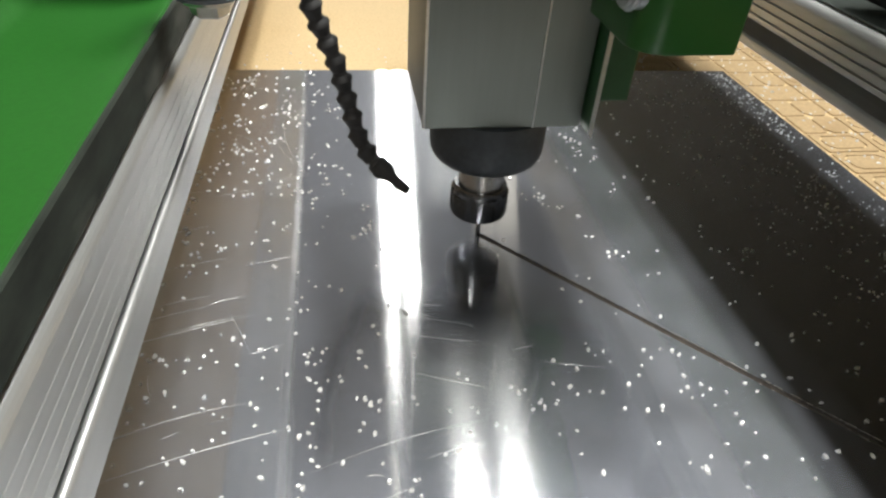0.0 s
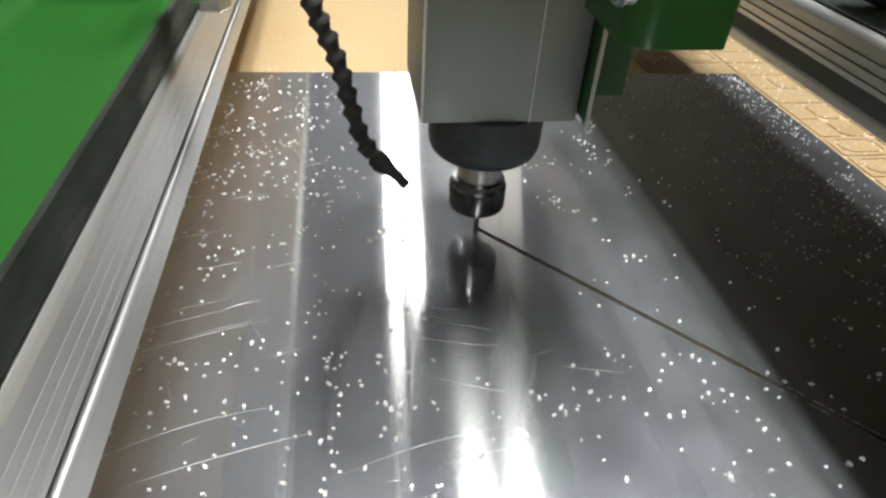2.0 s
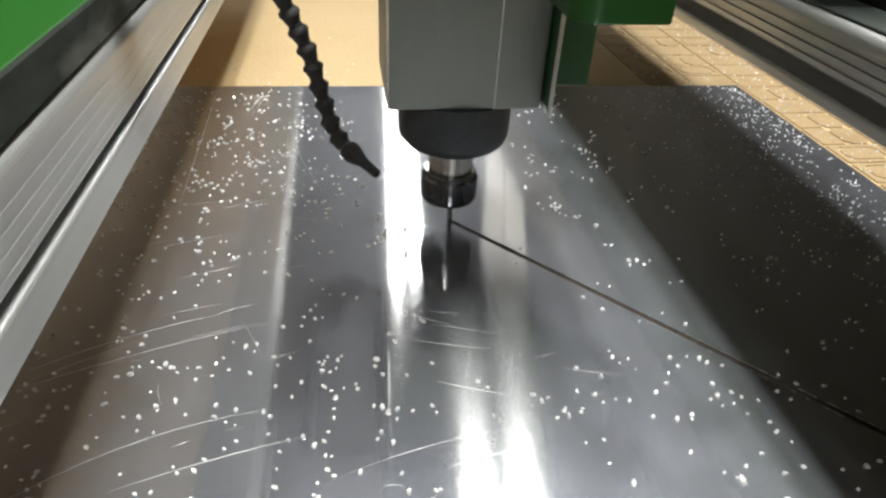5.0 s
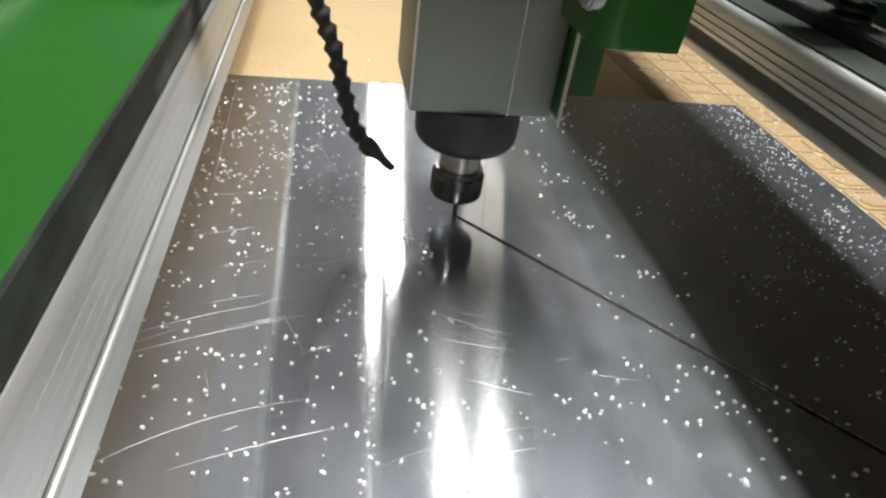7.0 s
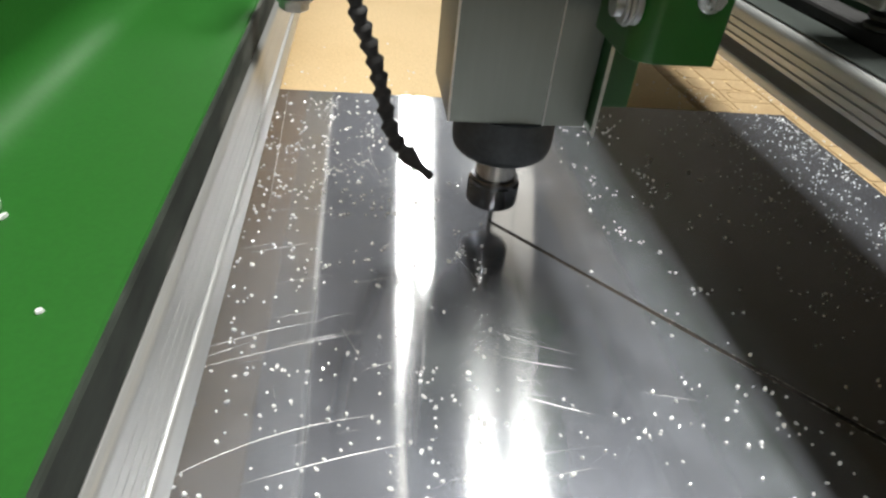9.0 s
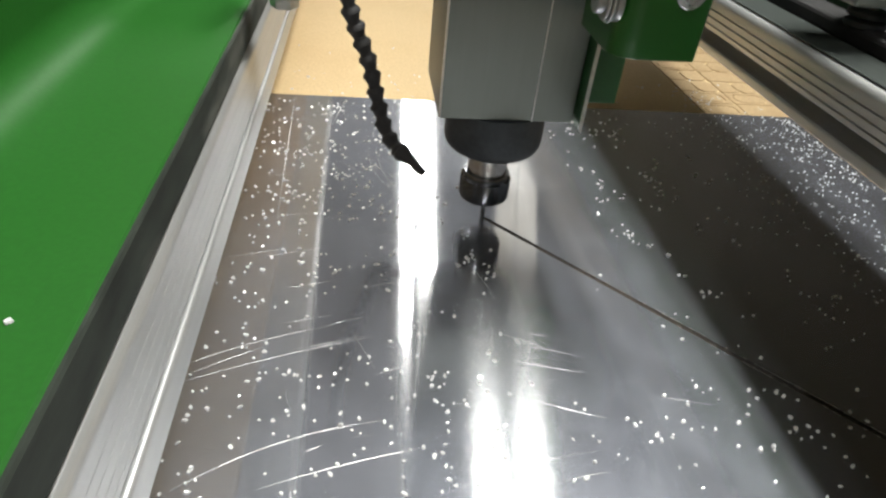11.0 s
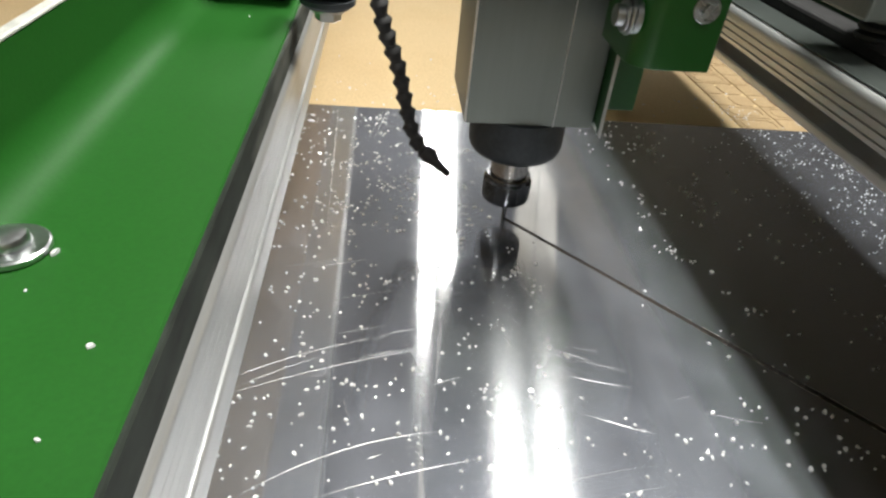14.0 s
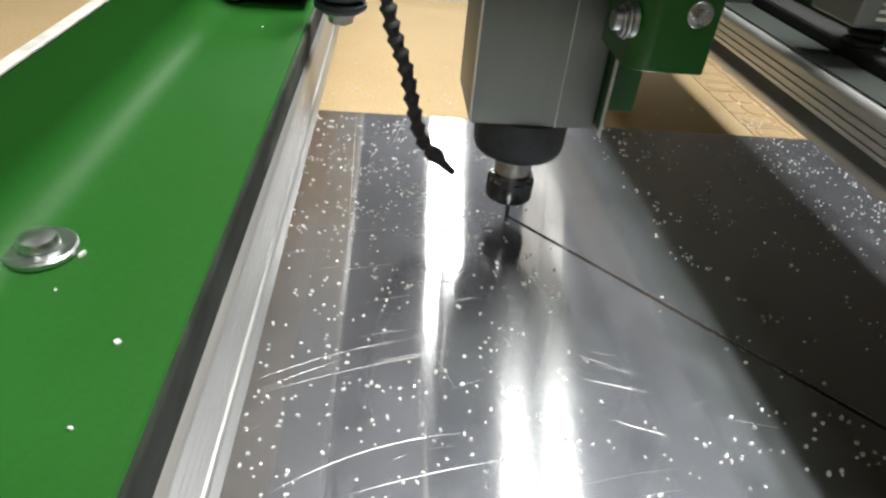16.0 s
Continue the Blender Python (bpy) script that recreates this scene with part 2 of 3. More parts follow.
def anchor(name, x, y, z, label, category, group=""):
    ob = new(name)
    ob.location = (x, y, z)
    ob.empty_display_size = 0.02
    return tagged(ob, label, category, group)


# ---- the room ----
thing("floor", box(-1.7, 2.0, -3.0, 8.5, -0.95, -0.85), M_FLOOR, "grey concrete workshop floor under the machine", "floor", "structure")
thing("ceiling", box(-1.7, 2.0, -3.0, 8.5, 2.95, 3.05), M_CEIL, "off-white painted workshop ceiling", "ceiling", "structure")
thing("wall_north", box(-1.7, 2.0, 8.5, 8.6, -0.95, 3.05), M_WALL, "grey plastered workshop wall", "wall", "structure")
thing("wall_south", box(-1.7, 2.0, -3.1, -3.0, -0.95, 3.05), M_WALL, "grey plastered workshop wall", "wall", "structure")
thing("wall_west", box(-1.8, -1.7, -3.1, 8.6, -0.95, 3.05), M_BROWN, "brown wood-panelled workshop wall", "wall", "structure")
thing("wall_east", box(2.0, 2.1, -3.1, 8.6, -0.95, 3.05), M_DARKWALL, "dark brown workshop wall", "wall", "structure")
for lx, ly, lz, ln, lw, gap, wide, yaw in LAMPS + ADDED_GLOWS:
    lamp = anchor("ceiling_light", lx, ly, lz + 0.05, "white twin-strip light fixture hung under the ceiling", "ceiling light", "ceiling lights")
    lamp.rotation_euler = (0, 0, radians(yaw))
    rim = gap + wide / 2 + 0.012
    part("housing", box(-rim, rim, -ln / 2 - 0.04, ln / 2 + 0.04, -0.030, 0.012, 0.006), M_FIXTURE, lamp)
    for end in (-0.4, 0.4):
        part("hanger", disc(0, end * ln, 0.0, 2.90 - lz, 0.004, 12), M_ZINC, lamp)
    for side in (-gap, gap):
        part("diffuser", box(side - wide / 2, side + wide / 2, -ln / 2, ln / 2, -0.044, -0.029, 0.003), M_LIT if lw else M_DIM, lamp, "lit white plastic diffuser strip" if lw else "dim glowing strip added for the sheet's reflections", True)

# ---- machine bed ----
BED_Z = -0.002
END_Y = 0.672
bed = anchor("machine_bed", 0, 0, -0.85, "steel machine table with a fibreboard top and green end rail", "machine table")
tagged(bed, kind="structure")
UP = Matrix.Translation((0, 0, 0.85))


def lift(bm):
    bmesh.ops.transform(bm, matrix=UP, verts=bm.verts)
    return bm


part("spoilboard", lift(box(-0.75, 0.75, -0.9, END_Y, -0.022, BED_Z - 0.0012, 0.0008)), M_MDF, bed, "tan fibreboard spoilboard")
part("edge_trim", lift(box(-0.75, 0.75, END_Y, END_Y + 0.006, -0.03, 0.004, 0.001)), M_EDGE, bed, "white edge strip")
part("end_rail", lift(box(-0.8, 0.8, END_Y + 0.006, END_Y + 0.09, -0.06, 0.03, 0.006)), M_GREEN, bed, "green steel end rail")
part("frame", lift(box(-0.78, 0.78, -0.95, END_Y + 0.05, -0.1, -0.0225, 0.004)), M_GREY, bed, "dark steel table frame")
for lx in (-0.7, 0.7):
    for ly in (-0.85, 0.65):
        part("leg", lift(box(lx - 0.04, lx + 0.04, ly - 0.04, ly + 0.04, -0.85, -0.1, 0.004)), M_GREY, bed)

# ---- aluminium sheet with its cut ----
GX, GY = VX / math.hypot(VX, VY), VY / math.hypot(VX, VY)     # way of the cut
END = Vector((VX * 16.0, VY * 16.0))
HALF = 0.00155
SIDE = Vector((-GY, GX))
SHEET_R, SHEET_L, SHEET_S = 0.2850, -0.42, -0.62


def back_edge(x):
    return 0.2446 - 0.0138 * x


def groove_at(x, side):
    """The cut's edge at a given x, on one side of its middle line."""
    p = END + SIDE * HALF * side
    return p.y + (x - p.x) * GY / GX


low_side, high_side = sorted((-1, 1), key=lambda q: groove_at(SHEET_R, q))
arc = []
for k in range(9):
    a = math.pi * k / 8
    p = END + SIDE * HALF * low_side * math.cos(a) + Vector((GX, GY)) * HALF * math.sin(a)
    arc.append((p.x, p.y))
far_x = END.x + (0.2446 - END.y) * GX / GY * 1.02
FAR = (far_x, back_edge(far_x))
SW, SE, NW, NE = (SHEET_L, SHEET_S), (SHEET_R, SHEET_S), (SHEET_L, back_edge(SHEET_L)), (SHEET_R, back_edge(SHEET_R))
CUT_A, CUT_B = (SHEET_R, groove_at(SHEET_R, low_side)), (SHEET_R, groove_at(SHEET_R, high_side))
outline = [SW, SE, CUT_A, *arc, CUT_B, NE, FAR, NW]
bm = bmesh.new()
low = {p: bm.verts.new((*p, BED_Z)) for p in outline}
top = {p: bm.verts.new((*p, 0.0)) for p in outline}
for a, b in zip(outline, outline[1:] + outline[:1]):
    bm.faces.new((low[a], low[b], top[b], top[a]))
for some in ([SW, SE, CUT_A, arc[0]], [SW, arc[0], FAR, NW], [arc[-1], CUT_B, NE, FAR], *[[a, b, FAR] for a, b in zip(arc, arc[1:])]):
    bm.faces.new([top[p] for p in some])
    bm.faces.new([low[p] for p in some[::-1]])
sheet = thing("aluminium_sheet", bm, M_SHEET, "scratched bare aluminium sheet with a diagonal cut, lying on fibreboard", "metal sheet")

# the strip that the cutter has still to mill: it gives way as the cutter goes on
bm = bmesh.new()
FILL = HALF - 0.00003
LONG = math.hypot(VX, VY) * 16.0 + 0.004
ring = [Vector((GX, GY)) * 0.0003 + SIDE * FILL, Vector((GX, GY)) * 0.0003 - SIDE * FILL,
        Vector((GX, GY)) * LONG - SIDE * FILL, Vector((GX, GY)) * LONG + SIDE * FILL]
lo = [bm.verts.new((v.x, v.y, -0.0016)) for v in ring]
hi = [bm.verts.new((v.x, v.y, -0.00001)) for v in ring]
for i in range(4):
    bm.faces.new((lo[i], lo[(i + 1) % 4], hi[(i + 1) % 4], hi[i]))
bm.faces.new(lo)
bm.faces.new(hi)
uncut = thing("uncut_metal", bm, M_SHEET, "narrow strip of bare aluminium still to be cut", "metal strip")

# floor of the cut: the fibreboard beneath, scored by the cutter, the slot's shade put into its colour
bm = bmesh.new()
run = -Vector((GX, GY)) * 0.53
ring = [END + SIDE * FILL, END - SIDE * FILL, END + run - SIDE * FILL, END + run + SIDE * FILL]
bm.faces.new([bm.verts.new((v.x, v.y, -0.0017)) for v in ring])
part("cut_floor", bm, M_MDFCUT, sheet, "scored fibreboard at the bottom of the cut, coloured dark for the slot's shade")

# raised burr along the cut
bm = bmesh.new()
rng = random.Random(4)
span = 0.43
for s in (-1, 1):
    d = 0.0
    while d < span:
        step = rng.uniform(0.0015, 0.006)
        if rng.random() < (0.75 if s == -1 else 0.45):
            w, h = rng.uniform(0.0002, 0.0006), rng.uniform(0.0001, 0.0005)
            a = -Vector((GX, GY)) * d + SIDE * s * HALF
            b = -Vector((GX, GY)) * (d + step) + SIDE * s * (HALF + w)
            vs = [bm.verts.new((*a, 0.00002)), bm.verts.new((*(-Vector((GX, GY)) * (d + step) + SIDE * s * HALF), 0.00002)),
                  bm.verts.new((*b, 0.00002)), bm.verts.new((*((a + b) / 2), h))]
            for tri in ((0, 1, 3), (1, 2, 3), (2, 0, 3)):
                bm.faces.new([vs[k] for k in tri])
        d += step
burr = tagged(part("cut_burr", bm, M_BURR), "fine ragged burr along the cut in the sheet", "burr", kind="stuff")
burr.location = (-GX * 0.002, -GY * 0.002, 0)

# ---- gantry: two rails with green angles ----
Y0, Y1 = -0.8, 0.62
gantry = anchor("gantry", 0, 0, 0, "gantry of two aluminium rails with green steel angles", "gantry")


def fillet(x, z, r, a0, n=6):
    """A rounded corner of radius r: a quarter turn from angle a0 (degrees) round (x, z)."""
    return [(x + r * math.cos(radians(a0 - 90 * k / n)), z + r * math.sin(radians(a0 - 90 * k / n))) for k in range(n + 1)]


def rail_profile(face, d, zs, depth, groove=0.00005, slot=0.005, pitch=0.0052):
    """The section of a slotted rail: face at x = face, body on the side d. zs: bottom, slot bottom, slot top, top."""
    z0, z1, z2, z3 = zs
    lip, top = 0.0012, 0.0040
    pts = fillet(lip, z0 + lip, lip, 270) + fillet(lip, z1 - lip, lip, 180)
    pts += [(slot, z1 + 0.0002), (slot, z2 - 0.0002)] + fillet(0.0007, z2 + 0.0007, 0.0007, 270)
    z = z2 + 0.0024
    while z < z3 - top - 0.003:
        pts += [(0.0, z), (groove, z + 0.0001), (groove, z + 0.0009), (0.0, z + 0.0010)]
        z += pitch
    pts += fillet(top, z3 - top, top, 180, 8) + [(depth, z3), (depth, z0)]
    return [(face + d * x, zz) for x, zz in pts]


rail = part("left_rail", prism_y(rail_profile(-0.1203, -1, (0.1116, 0.1220, 0.1258, 0.1464), 0.030, 0.00009, 0.012, 0.0034), Y0, Y1), M_ALU, gantry, "silver slotted aluminium rail")
rail_r = part("right_rail", prism_y(rail_profile(0.1260, 1, (0.1129, 0.1180, 0.1253, 0.1443), 0.0275, 0.0013, 0.016, 0.0040), Y0, Y1), M_ALU, gantry, "silver slotted aluminium rail", True)
strip = part("guide_strip", prism_y([(-0.1475, 0.1466), (-0.1220, 0.1466), (-0.1210, 0.1474), (-0.1206, 0.1576), (-0.1210, 0.1581), (-0.1216, 0.1581), (-0.1216, 0.1552), (-0.1475, 0.1552)], Y0, Y1), M_STRIP, gantry, "dark worn steel guide strip")


def angle_profile(x_in, d, z0, z1, t, wall_x):
    """An angle iron: flat leg from x_in to the wall, wall up to z1, with a rounded inner corner."""
    pts = [(x_in, z0), (x_in, z0 + t - 0.0005), (x_in - d * 0.0005, z0 + t)]
    r = 0.011
    cx, cz = wall_x + d * r, z0 + t + r
    for k in range(13):
        a = math.pi / 2 * k / 12
        pts.append((cx - d * r * math.sin(a), cz - r * math.cos(a)))
    pts += [(wall_x, z1 - 0.0006), (wall_x - d * t, z1 - 0.0006), (wall_x - d * t, z0)]
    return pts


left_angle = part("left_angle", prism_y(angle_profile(-0.1218, 1, 0.1554, 0.1855, 0.0028, -0.1645), Y0, Y1), M_GREEN, gantry, "glossy green painted steel angle", True)
part("worn_edge", box(-0.1675, -0.1643, Y0, Y1, 0.1850, 0.1862, 0.0004, 1), M_EDGE, left_angle, "chipped whitish top edge")
# the wide upper flange is out of view, added to cast the right-hand shadow
right_angle = part("right_angle", prism_y([(0.1537, 0.1400), (0.1537, 0.1440), (0.171, 0.1440), (0.1725, 0.1455), (0.1725, 0.1900), (0.262, 0.1900), (0.265, 0.187), (0.265, 0.1860), (0.1765, 0.1860), (0.1765, 0.1400)], Y0, Y1), M_DARKGREEN, gantry, "dark green painted steel angle with an added flange that casts shadow")

# hidden box, coloured beige so that the sheet mirrors a brown band
part("unseen_left_tube", box(-0.2300, -0.1506, Y0, Y1, 0.1118, 0.1458, 0.002), M_REFLECT_BEIGE, gantry, "beige tube out of view, added for its brown reflection in the sheet")
# two dark pieces added so the right rail's top doesn't shine
part("rail_darkener", box(0.1292, 0.1512, Y0, Y1, 0.1446, 0.1456, 0.0003, 1), M_RAIL_DARK, gantry, "dark grey-green strip added to darken the rail's top")
part("rail_dark_box", box(0.1515, 0.1715, Y0, Y1, 0.1446, 0.1530, 0.002), M_PLASTIC, gantry, "black box added to darken the outer side of the rail's top")


def hex_bolt(parent, m, r=0.005, washer=0.0085, dome=False, washers=1):
    """A bolt with its washer, laid by m with its head along z."""
    bm = lathe([(0.0035, 0), (washer - 0.0003, 0), (washer, 0.0003), (washer, 0.0013), (washer - 0.0004, 0.0016), (0.0035, 0.0016)], 32, m)
    w = part("washer", bm, M_ZINC, parent, "zinc washer", True)
    if dome:
        bm = lathe([(r, 0.0017), (r * 1.0, 0.0028), (r * 0.86, 0.0037), (r * 0.5, 0.0042), (0, 0.0043)], 24, m)
    else:
        bm = lathe([(r, 0.0017), (r, 0.0052), (r * 0.9, 0.0059), (0, 0.0059)], 6, m)
    part("bolt_head", bm, M_ZINC, parent, "zinc-plated bolt head", dome)
    return w


for by in (-0.1925, -0.42):
    hex_bolt(left_angle, pose(-0.1545, by, 0.1583), 0.0039, 0.0070, True)

# ---- carriage with spindle ----
car = anchor("spindle_carriage", 0, 0, 0, "milling carriage with a grey square spindle, black nose and coolant hose", "milling head")
body = part("spindle_body", box(-0.0384, 0.0378, -0.0262, 0.0450, 0.0812, 0.195, 0.0012, 3), M_BODY, car, "grey square aluminium spindle housing", True)
part("seam", box(0.0138, 0.0145, -0.0266, -0.0255, 0.0816, 0.1945), M_SEAM, body, "bright vertical joint line")
part("corner_strip", box(-0.0387, -0.0374, -0.0264, -0.0250, 0.0820, 0.1945, 0.0003, 1), M_SEAM, body, "bare metal corner edge")
nose = part("spindle_nose", lathe([(0.0, 0.0811), (0.0296, 0.0811), (0.0299, 0.0800), (0.0299, 0.0622), (0.0295, 0.0588), (0.0283, 0.0560), (0.0266, 0.0543), (0.0250, 0.0536), (0.0, 0.0536)], 64, Matrix.Translation((-0.0008, 0, 0))),
            M_BLACK, car, "black steel spindle nose", True)
part("shaft", lathe([(0.0, 0.0540), (0.0124, 0.0540), (0.0124, 0.0360), (0.0, 0.0360)], 48, Matrix.Translation((-0.0013, 0, 0))), M_STEEL, car, "bright steel spindle shaft", True)


def collet_nut():
    """A round nut with key slots in its rim."""
    bm = bmesh.new()
    seg = 72
    prof = [(0.0125, 0.0362), (0.0143, 0.0361), (0.0147, 0.0352), (0.0148, 0.0330), (0.0160, 0.0318), (0.0161, 0.0305), (0.0161, 0.0195), (0.0156, 0.0180), (0.0138, 0.0166), (0.0052, 0.0160), (0.0040, 0.0172)]
    rings = []
    for k, (r, z) in enumerate(prof):
        ring = []
        for i in range(seg):
            slot = (i % 12) in (0, 1) and k in (4, 5)
            rr = 0.0146 if slot else r
            a = 2 * math.pi * i / seg
            ring.append(bm.verts.new((rr * math.cos(a) - 0.0014, rr * math.sin(a), z)))
        rings.append(ring)
    for a, b in zip(rings, rings[1:]):
        for i in range(seg):
            bm.faces.new((a[i], a[(i + 1) % seg], b[(i + 1) % seg], b[i]))
    bm.faces.new(rings[0])
    bm.faces.new(rings[-1])
    return bm


part("collet_nut", collet_nut(), M_NUT, car, "dark oiled steel collet nut", True)


def cutter():
    """A thin end mill: plain shank above, two twisted flutes below."""
    bm = bmesh.new()
    seg, rings = 16, []
    for k in range(26):
        z = 0.0172 - k * (0.0189 / 25)
        ring = []
        for i in range(seg):
            a = 2 * math.pi * i / seg
            r = 0.0016
            if z < 0.008:
                tw = (0.008 - z) * 700
                r *= 0.72 + 0.28 * abs(math.cos(a + tw))
            ring.append(bm.verts.new((r * math.cos(a), r * math.sin(a), z)))
        rings.append(ring)
    for a, b in zip(rings, rings[1:]):
        for i in range(seg):
            bm.faces.new((a[i], a[(i + 1) % seg], b[(i + 1) % seg], b[i]))
    bm.faces.new(rings[0])
    bm.faces.new(rings[-1])
    return bm


part("end_mill", cutter(), M_NUT, car, "thin grey carbide end mill", True)

# plates and bracket beside the spindle
side_plate = part("side_plate", prism_y([(0.0384, 0.0855), (0.0384, 0.18), (0.0406, 0.18), (0.0406, 0.0800)], -0.0350, 0.040), M_DARKGREEN, car, "dark green steel side plate")
part("bare_edge", prism_y([(0.0388, 0.0822), (0.0388, 0.18), (0.0408, 0.18), (0.0408, 0.0797)], -0.0357, -0.0349), M_SEAM, side_plate, "bare worn metal edge")
part("back_plate", box(0.0430, 0.0670, -0.0110, 0.012, 0.0873, 0.19, 0.0012, 2), M_DARKGREEN, car, "dark green steel back plate")


def prism_z(outline, z0, z1):
    """An outline in x and y, drawn up along z."""
    bm = bmesh.new()
    a, b = [bm.verts.new((x, y, z0)) for x, y in outline], [bm.verts.new((x, y, z1)) for x, y in outline]
    n = len(a)
    for i in range(n):
        bm.faces.new((a[i], a[(i + 1) % n], b[(i + 1) % n], b[i]))
    bm.faces.new(a)
    bm.faces.new(b)
    bmesh.ops.bevel(bm, geom=[e for e in bm.edges if abs(e.verts[0].co.z - e.verts[1].co.z) < 1e-6], offset=0.0007, segments=2, affect="EDGES", profile=0.5)
    return bm


BR = 0.0105
corner = [(0.0262 + BR - BR * math.cos(math.pi / 2 * k / 8), -0.0876 + BR - BR * math.sin(math.pi / 2 * k / 8)) for k in range(9)]
bracket = part("green_bracket", prism_z(corner + [(0.0632, -0.0876), (0.0641, -0.0867), (0.0641, -0.040), (0.0262, -0.040)], 0.1398, 0.195), M_BRACKET, car, "glossy green square-tube bracket", True)
hex_bolt(bracket, pose(0.0535, -0.0875, 0.1680, 90, 0, 0), 0.0042, 0.0060)
pin = part("bearing_pin", lathe([(0.0, 0.0), (0.0044, 0.0), (0.0048, 0.0005), (0.0048, 0.0036), (0.003, 0.0036), (0.003, 0.012), (0.0, 0.012)], 32, pose(0.0160, -0.0800, 0.1612, 0, 90, 0)), M_ZINC, car, "zinc pin through the washers", True)
for r, z0, z1 in ((0.0075, 0.0038, 0.0052), (0.0085, 0.0055, 0.0072), (0.0078, 0.0076, 0.0108)):
    part("pin_washer", lathe([(0.0031, z0), (r - 0.0005, z0), (r, z0 + 0.0005), (r, z1 - 0.0005), (r - 0.0005, z1), (0.0031, z1)], 32, pose(0.0160, -0.0800, 0.1612, 0, 90, 0)), M_ZINC, pin, "steel washer", True)
# unseen upright, drawn wide and tall to keep lamp light off the sheet
part("lamp_block_plate", box(-0.045, 0.17, 0.046, 0.060, 0.142, 0.290, 0.002), M_GREY, car, "dark grey upright plate, out of view, that blocks lamp light")


# added above the view: its front edge sets where lamp light meets the sheet
part("unseen_shade_plate", box(-0.045, 0.080, -0.097, 0.046, 0.2000, 0.2120, 0.002), M_GREY, car, "dark grey plate added over the spindle, out of view, to shade the sheet")


# wheels that run on the guide strips
def wheel(x, y, z, parent, r=0.0105):
    w = part("guide_wheel", lathe([(0.0, z - 0.0045), (r * 0.82, z - 0.0045), (r, z - 0.003), (r, z - 0.0012), (r * 0.72, z), (r, z + 0.0012), (r, z + 0.003), (r * 0.82, z + 0.0045), (0.0, z + 0.0045)], 40, Matrix.Translation((x, y, 0))),
             M_BLACK, parent, "black grooved guide wheel", True)
    part("wheel_washer", disc(x, y, z - 0.0062, z - 0.0046, r * 0.62, 32, 0.0003), M_ZINC, w, "zinc washer", True)
    part("wheel_nut", lathe([(0.0, z - 0.0095), (r * 0.42, z - 0.0095), (r * 0.48, z - 0.009), (r * 0.48, z - 0.0062), (0.0, z - 0.0062)], 6, Matrix.Translation((x, y, 0))), M_ZINC, w, "zinc lock nut")
    part("axle", disc(x, y, z + 0.0045, z + 0.045, r * 0.4, 20), M_ZINC, w, "zinc axle bolt", True)
    return w


wheel(-0.1078, -0.1130, 0.1700, car)
wheel(0.1590, -0.0600, 0.1565, car, 0.0095)
block = part("left_block", box(-0.1630, -0.1215, -0.0930, 0.020, 0.1660, 0.190, 0.002), M_GREY, car, "dark grey carriage block")
hex_bolt(block, pose(-0.156, -0.0870, 0.1660, 180, 0, 0), 0.004, 0.0055)
motor = part("right_block", box(0.132, 0.166, -0.083, -0.045, 0.1660, 0.215, 0.0015), M_BODY, car, "grey metal carriage block")
for k in range(6):
    part("label_line", box(0.1420, 0.1600 - 0.003 * (k % 3), -0.0836, -0.0830, 0.170 + 0.0035 * k, 0.1715 + 0.0035 * k), M_LABEL, motor, "pale line of unreadable print")

# coolant hose of snapped-together segments
hose = part("coolant_hose", disc(-0.1002, 0.0110, 0.1990, 0.2120, 0.0065, 24, 0.001), M_PLASTIC, car, "black segmented coolant hose")
CURVE = [Vector(p) for p in ((-0.1000, 0.011, 0.200), (-0.0940, 0.012, 0.158), (-0.0882, 0.014, 0.1300), (-0.0845, 0.0165, 0.1168), (-0.0767, 0.0185, 0.0955), (-0.0704, 0.017, 0.0704), (-0.0652, 0.011, 0.0550), (-0.0568, -0.0005, 0.0470))]


def along(points, d):
    """The place d along a line of points, and its way."""
    for a, b in zip(points, points[1:]):
        s = (b - a).length
        if d <= s or b == points[-1]:
            return a + (b - a) * (d / s), (b - a).normalized()
        d -= s


fine_line = []
for i in range(len(CURVE) - 1):
    p0, p1, p2, p3 = CURVE[max(i - 1, 0)], CURVE[i], CURVE[i + 1], CURVE[min(i + 2, len(CURVE) - 1)]
    for k in range(12):
        u = k / 12
        fine_line.append(0.5 * (2 * p1 + (p2 - p0) * u + (2 * p0 - 5 * p1 + 4 * p2 - p3) * u * u + (3 * p1 - p0 - 3 * p2 + p3) * u ** 3))
fine_line.append(CURVE[-1])
total = sum((b - a).length for a, b in zip(fine_line, fine_line[1:]))
seg_bm = lathe([(0.0, 0.0), (0.0035, 0.0), (0.0037, 0.0018), (0.0054, 0.0036), (0.0056, 0.0048), (0.0050, 0.0058), (0.0039, 0.0092), (0.0035, 0.0106), (0.0, 0.0108)], 20)
seg_mesh = finish(seg_bm, "segment", M_PLASTIC, True)
pitch, d = 0.0100, 0.002
while d < total - 0.004:
    p, way = along(fine_line, d)
    s = new("segment", seg_mesh)
    s.parent = hose
    s.matrix_local = Matrix.Translation(p) @ way.to_track_quat("Z", "Y").to_matrix().to_4x4()
    d += pitch
tip = Vector((-0.0432, -0.0152, 0.0408))
way = (tip - CURVE[-1]).normalized()
m = Matrix.Translation(CURVE[-1] - way * 0.001) @ way.to_track_quat("Z", "Y").to_matrix().to_4x4()
LEN = (tip - CURVE[-1]).length + 0.001
